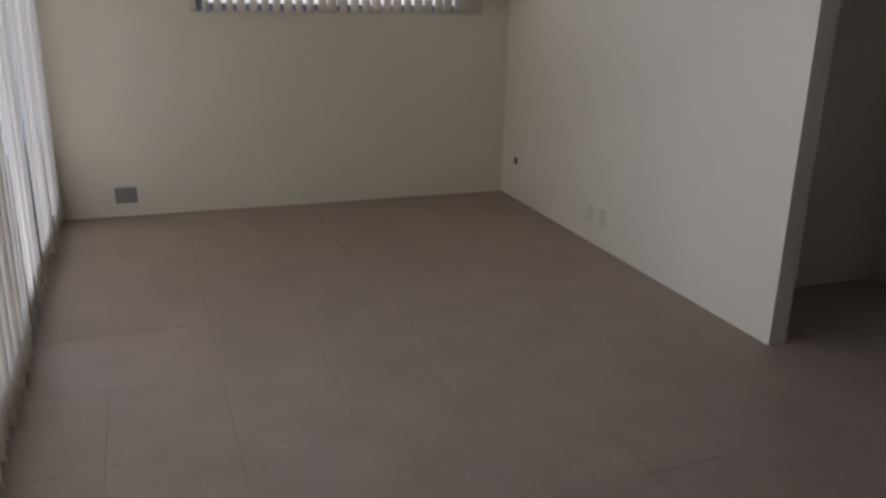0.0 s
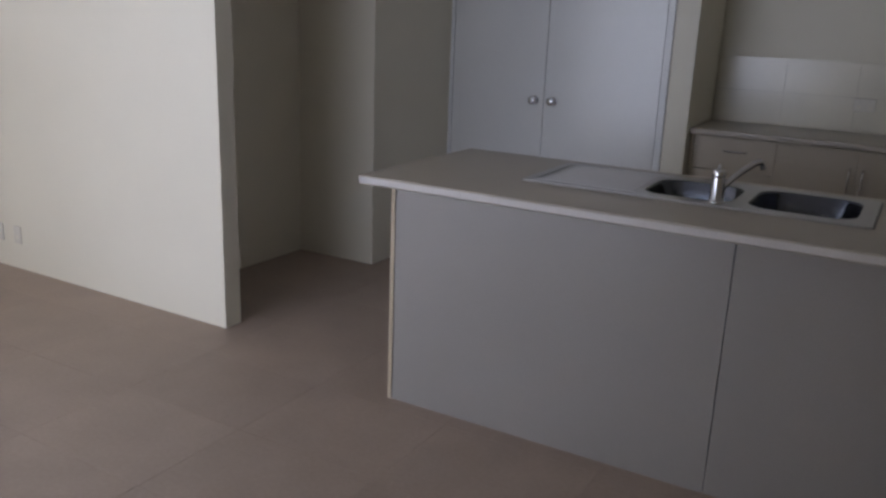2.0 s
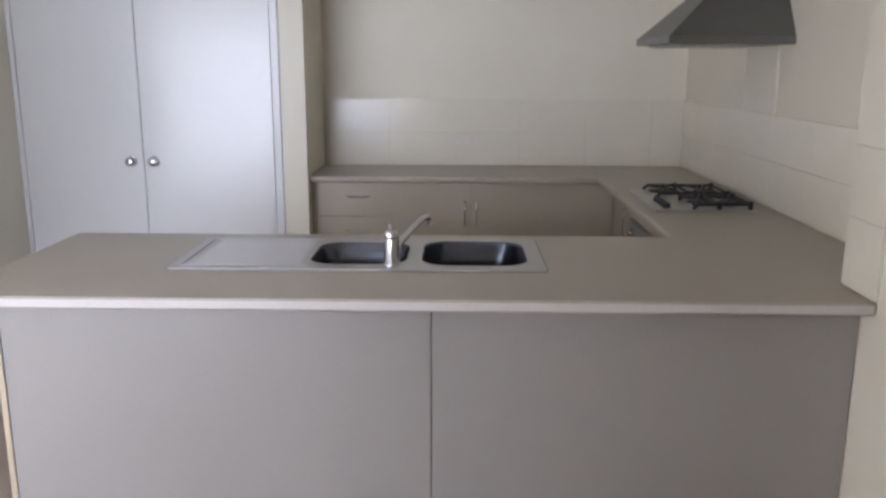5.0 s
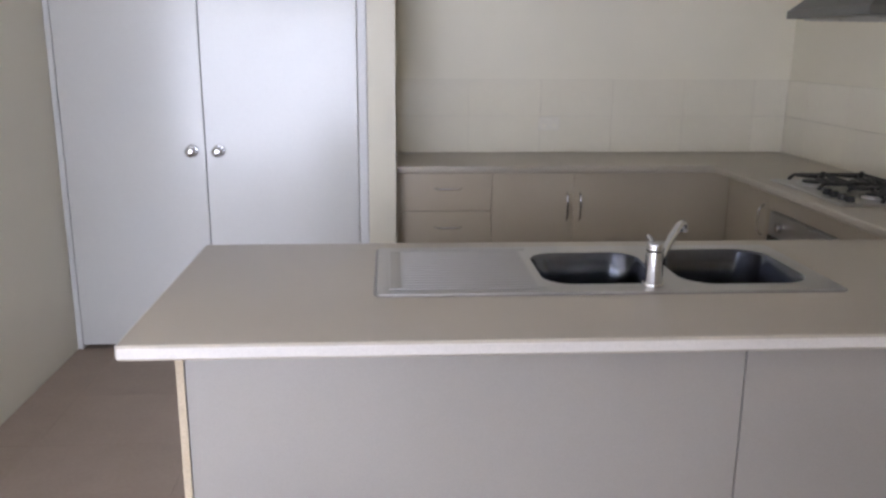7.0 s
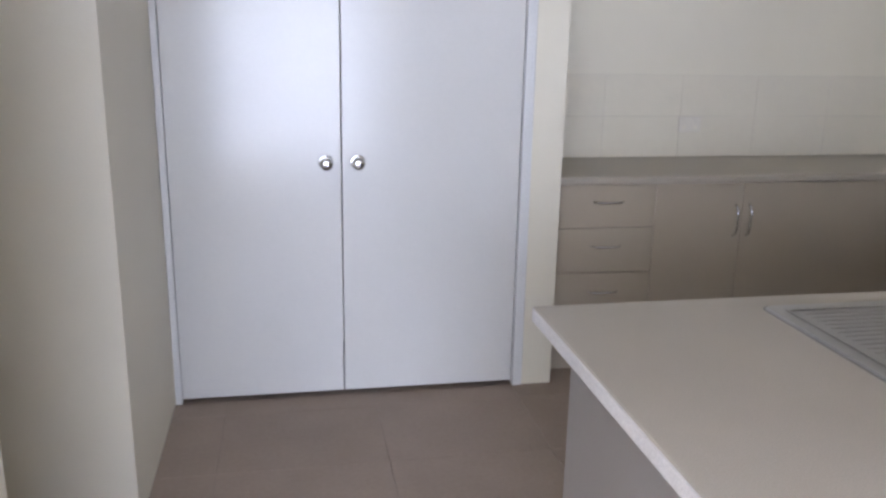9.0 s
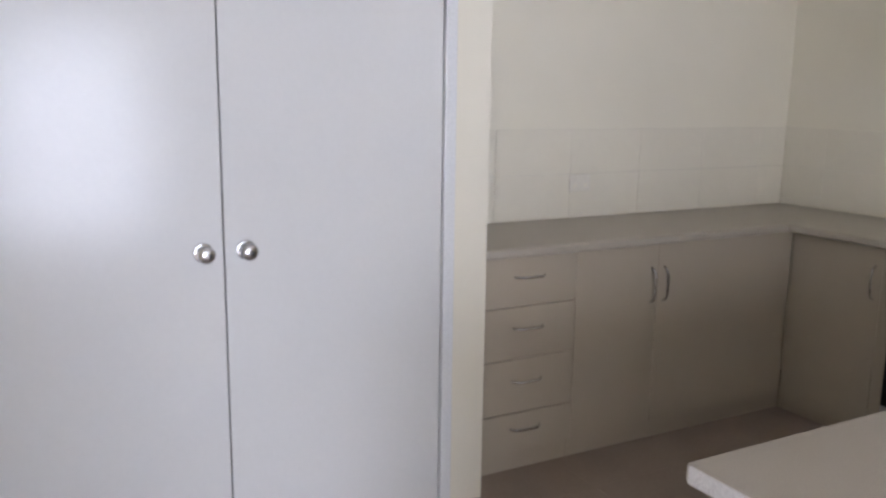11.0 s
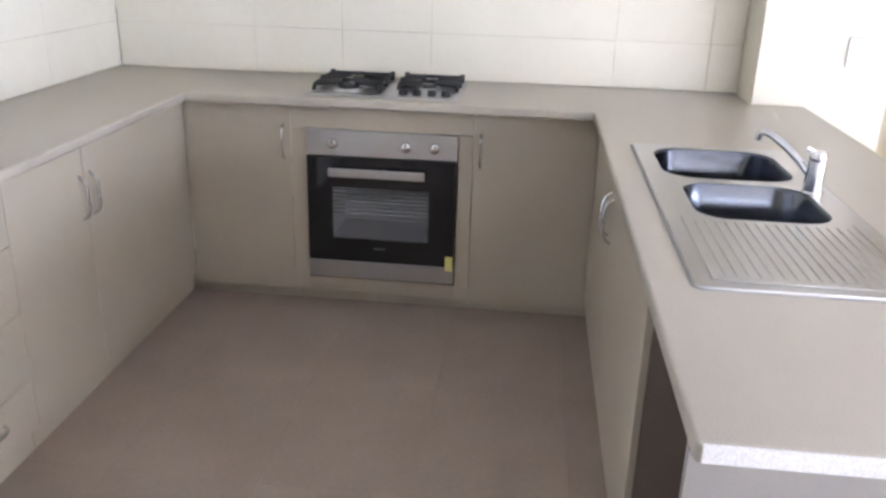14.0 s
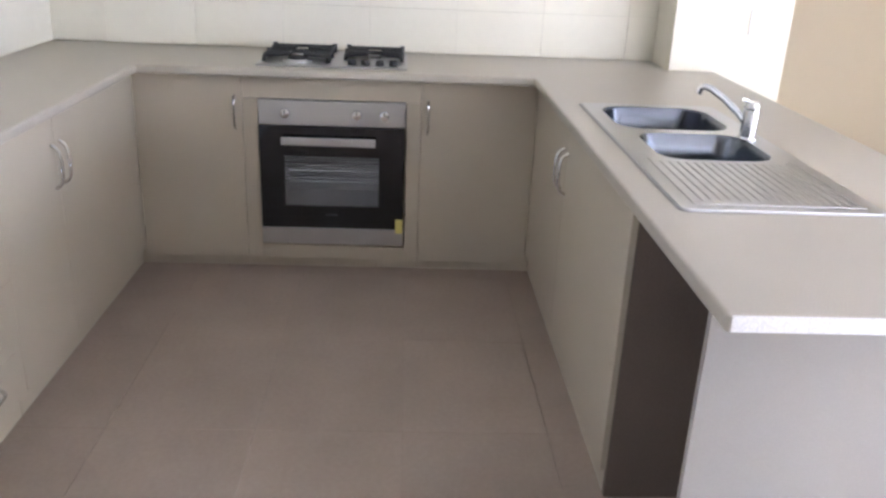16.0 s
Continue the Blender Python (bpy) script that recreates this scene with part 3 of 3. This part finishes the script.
# thin ring on the worktop that draws the deck's edge shadow
bm = sheet([loop_rect(SINK[0] - 0.008, SINK[1] - 0.008, SINK[2] + 0.008, SINK[3] + 0.008, 0.026, 4), loop_rect(SINK[0] - 0.0005, SINK[1] - 0.0005, SINK[2] + 0.0005, SINK[3] + 0.0005, 0.02, 4)], TOP + 0.0008)
ext = bmesh.ops.extrude_face_region(bm, geom=list(bm.faces))
bmesh.ops.translate(bm, vec=(0, 0, 0.0012), verts=[v for v in ext["geom"] if isinstance(v, bmesh.types.BMVert)])
part("seal", bm, M_EDGESHADE, sk, "thin grey ring standing in for the shadow line round the sink")
for lp, depth in zip(bowls, (0.15, 0.17)):
    bm = bmesh.new()
    cx, cy = sum(p[0] for p in lp) / len(lp), sum(p[1] for p in lp) / len(lp)
    rings = []
    for s, z in ((1.0, 0), (0.97, -0.006), (0.94, -depth * 0.6), (0.90, -depth * 0.9), (0.80, -depth), (0.15, -depth - 0.004)):
        rings.append([bm.verts.new((cx + (x - cx) * s, cy + (y - cy) * s, SZ + z)) for x, y in lp])
    for r0, r1 in zip(rings, rings[1:]):
        for i in range(len(lp)):
            bm.faces.new((r0[i], r0[(i + 1) % len(lp)], r1[(i + 1) % len(lp)], r1[i]))
    bm.faces.new(rings[-1])
    bw = part("bowl", bm, M_BOWL, sk, "deep stainless bowl, its dark reflections put into the colour", True)
    part("waste", drum(pose(cx, cy, SZ - depth - 0.003), 0.04, 0.036, 0.004, 24), M_CHROME, bw, "chrome waste fitting", True)
bm = block(SINK[0] + 0.03, SINK[1] + 0.035, SZ + 0.0004, 0.935, SINK[1] + 0.043, SZ + 0.003, 0.001)
block(SINK[0] + 0.03, SINK[3] - 0.043, SZ + 0.0004, 0.935, SINK[3] - 0.035, SZ + 0.003, 0.001, bm=bm)
block(SINK[0] + 0.03, SINK[1] + 0.043, SZ + 0.0004, SINK[0] + 0.038, SINK[3] - 0.043, SZ + 0.003, 0.001, bm=bm)
part("drainer_rim", bm, M_STEEL, sk)
for k in range(16):
    y = SINK[1] + 0.060 + k * 0.0225
    part("drainer_rib", tube([(SINK[0] + 0.06, y, SZ - 0.003), (SINK[0] + 0.075, y, SZ - 0.0015), (0.90, y, SZ - 0.0015), (0.915, y, SZ - 0.003)], 0.0045, 8), M_STEEL, sk, smooth=True)

# mixer tap
TX, TY = 1.20, 0.36
tp = thing("mixer_tap", (TX, TY, SZ), "chrome single-lever kitchen mixer tap", "tap")
bm = drum(pose(TX, TY, SZ), 0.029, 0.027, 0.008, 28, bevel=0.002)
drum(pose(TX, TY, SZ + 0.008), 0.024, 0.022, 0.078, 28, bm=bm)
part("body", bm, M_CHROME, tp, smooth=True)
part("cap", drum(pose(TX, TY, SZ + 0.088), 0.0235, 0.020, 0.022, 28, bevel=0.004), M_CHROME, tp, smooth=True)
bm = tube([(TX - 0.004, TY + 0.010, SZ + 0.106), (TX - 0.006, TY + 0.020, SZ + 0.113), (TX - 0.008, TY + 0.034, SZ + 0.117)], 0.006, 8)
part("lever", bm, M_CHROME, tp, "chrome lever", True)
bm = tube([(TX + 0.010, TY + 0.010, SZ + 0.045), (TX + 0.03, TY + 0.03, SZ + 0.072), (TX + 0.06, TY + 0.063, SZ + 0.104), (TX + 0.09, TY + 0.096, SZ + 0.128),
           (TX + 0.104, TY + 0.112, SZ + 0.133), (TX + 0.112, TY + 0.121, SZ + 0.127), (TX + 0.115, TY + 0.124, SZ + 0.108)], 0.0105, 10)
part("spout", bm, M_CHROME, tp, "long angled chrome spout", True)

# ---- small fixtures ----
def plate(name, label, c, axis, w, h, material, marks):
    """A wall plate facing -y (axis y) or -x (axis x), with raised rockers or sockets."""
    root = thing(name, c, label, "power outlet" if name == "power_outlet" else "switch")
    def bx(u0, z0, u1, z1, d0, d1, bevel=0.0):
        if axis == "y":
            return block(c[0] + u0, c[1] - d1, c[2] + z0, c[0] + u1, c[1] - d0, c[2] + z1, bevel)
        return block(c[0] - d1, c[1] + u0, c[2] + z0, c[0] - d0, c[1] + u1, c[2] + z1, bevel)
    part("plate", bx(-w / 2, -h / 2, w / 2, h / 2, 0.0005, 0.009, 0.003), material, root)
    for u in marks:
        part("rocker", bx(u - 0.006, 0.006, u + 0.006, 0.024, 0.0092, 0.0125, 0.001), material, root)
        part("socket", bx(u - 0.010, -0.022, u + 0.010, -0.004, 0.0092, 0.0098), M_DARKBAR if material == M_DARKPLATE else M_SGROUT, root)
    return root


plate("power_outlet", "dark brown wall plate low on the cream wall", (-3.87, Y_LIV, 0.30), "y", 0.042, 0.05, M_DARKPLATE, (0,))
plate("power_outlet", "cream plastic wall outlet low on the cream wall", (-2.687, Y_LIV, 0.20), "y", 0.06, 0.10, M_CREAMPLATE, (0,))
plate("power_outlet", "cream plastic wall outlet low on the cream wall", (-2.525, Y_LIV, 0.20), "y", 0.06, 0.10, M_CREAMPLATE, (0,))
plate("power_outlet", "cream double power outlet on the tiled splashback", (1.43, Y_BACK - 0.0085, 1.06), "y", 0.116, 0.075, M_CREAMPLATE, (-0.03, 0.03))
plate("light_switch", "white plastic light switch on the cream wall end", (X_SW, -0.16, 1.12), "x", 0.075, 0.115, M_PLATE, (0,))

vg = thing("wall_vent", (X_FAR, -2.62, 0.15), "grey metal louvred wall vent low on the cream wall", "vent")
vy0, vy1, vz0, vz1 = -2.705, -2.535, 0.085, 0.222
bm = ring_plate("x", X_FAR + 0.0003, X_FAR + 0.01, (vy0, vz0, vy1, vz1), (vy0 + 0.012, vz0 + 0.012, vy1 - 0.012, vz1 - 0.012))
part("frame", bm, M_PLATE, vg, "pale vent frame")
part("backing", block(X_FAR + 0.0005, vy0 + 0.012, vz0 + 0.012, X_FAR + 0.002, vy1 - 0.012, vz1 - 0.012), M_VENT, vg)
for k in range(8):
    z = vz0 + 0.018 + k * 0.014
    bm = block(-0.001, vy0 + 0.013, -0.004, 0.006, vy1 - 0.013, 0.004)
    bm.transform(pose(X_FAR + 0.004, 0, z, 0, 35))
    part("slat", bm, M_VENT, vg)


# ---- glazed splashback tiles, built as pieces ----
def tile_mesh(name, w, h, d, material, bevel=0.0006):
    """A piece lying in x-z, facing -y, its lower left corner at the origin."""
    bm = block(0.0006, -d, 0.0006, w - 0.0006, 0, h - 0.0006)
    es = [e for e in bm.edges if abs(e.verts[0].co.y + d) < 1e-6 and abs(e.verts[1].co.y + d) < 1e-6]
    bmesh.ops.bevel(bm, geom=es, offset=bevel, segments=1, affect='EDGES')
    bmesh.ops.recalc_face_normals(bm, faces=bm.faces)
    me = bpy.data.meshes.new(name)
    bm.to_mesh(me)
    bm.free()
    me.materials.append(material)
    return me


cache = {}


def tile_run(parent, origin, turn, cuts, zcuts):
    base = Matrix.Translation(origin) @ pose(0, 0, 0, 0, 0, turn)
    for u0, u1 in zip(cuts, cuts[1:]):
        for z0, z1 in zip(zcuts, zcuts[1:]):
            key = (round(u1 - u0, 3), round(z1 - z0, 3))
            if key not in cache:
                cache[key] = tile_mesh("tile", u1 - u0, z1 - z0, 0.007, M_SPLASH)
            ob = new("tile", cache[key])
            ob.parent = parent
            ob.matrix_basis = base @ Matrix.Translation((u0, 0, z0))


sp = structure("splashback", block(PNIB + 0.003, Y_BACK - 0.0015, TOP + 0.001, X_R - 0.003, Y_BACK - 0.0003, 1.3), M_SGROUT, "cream glazed tile splashback above the worktop", "splashback")
zc = [0.902, 1.10, 1.30]
tile_run(sp, (0, Y_BACK - 0.001, 0), 0, [0.582, 0.98, 1.38, 1.78, 2.18, 2.58, 2.772], zc)
tile_run(sp, (X_R - 0.001, 0, 0), -90, [-2.99, -2.747, -2.347, -1.947, -1.547, -1.147, -0.747, -0.347, -0.22], zc)
tile_run(sp, (X_R - 0.001, 0, 0), -90, [-1.947, -1.547], [1.30, 1.50, 1.59])
tile_run(sp, (X_SW - 0.0005, 0, 0), -90, [-0.21, -0.005], [0.902, 1.10, 1.30, 1.50, 1.70, 1.90, 2.10])

# ---- floor tiles, built as pieces ----
TW, TD = 0.6, 0.45
fl = {}


def floor_tile(x0, y0, x1, y1):
    key = (round(x1 - x0, 3), round(y1 - y0, 3))
    if key not in fl:
        bm = block(0.0006, 0.0006, -0.006, key[0] - 0.0006, key[1] - 0.0006, 0)
        es = [e for e in bm.edges if abs(e.verts[0].co.z) < 1e-6 and abs(e.verts[1].co.z) < 1e-6]
        bmesh.ops.bevel(bm, geom=es, offset=0.0004, segments=1, affect='EDGES')
        me = bpy.data.meshes.new("tile")
        bm.to_mesh(me)
        bm.free()
        me.materials.append(M_FLOOR)
        fl[key] = me
    ob = new("tile", fl[key])
    ob.parent = floor
    ob.matrix_basis = Matrix.Translation((x0, y0, 0))


i = -7
while -0.2 + i * TW < X_EAST:
    x0, x1 = max(X_FAR, -0.2 + i * TW), min(X_EAST, -0.2 + (i + 1) * TW)
    j = -10
    while 1.36 + j * TD < Y_BACK:
        y0, y1 = max(Y_S, 1.36 + j * TD), min(Y_BACK, 1.36 + (j + 1) * TD)
        if x1 - x0 > 0.02 and y1 - y0 > 0.02:
            floor_tile(x0, y0, x1, y1)
        j += 1
    i += 1
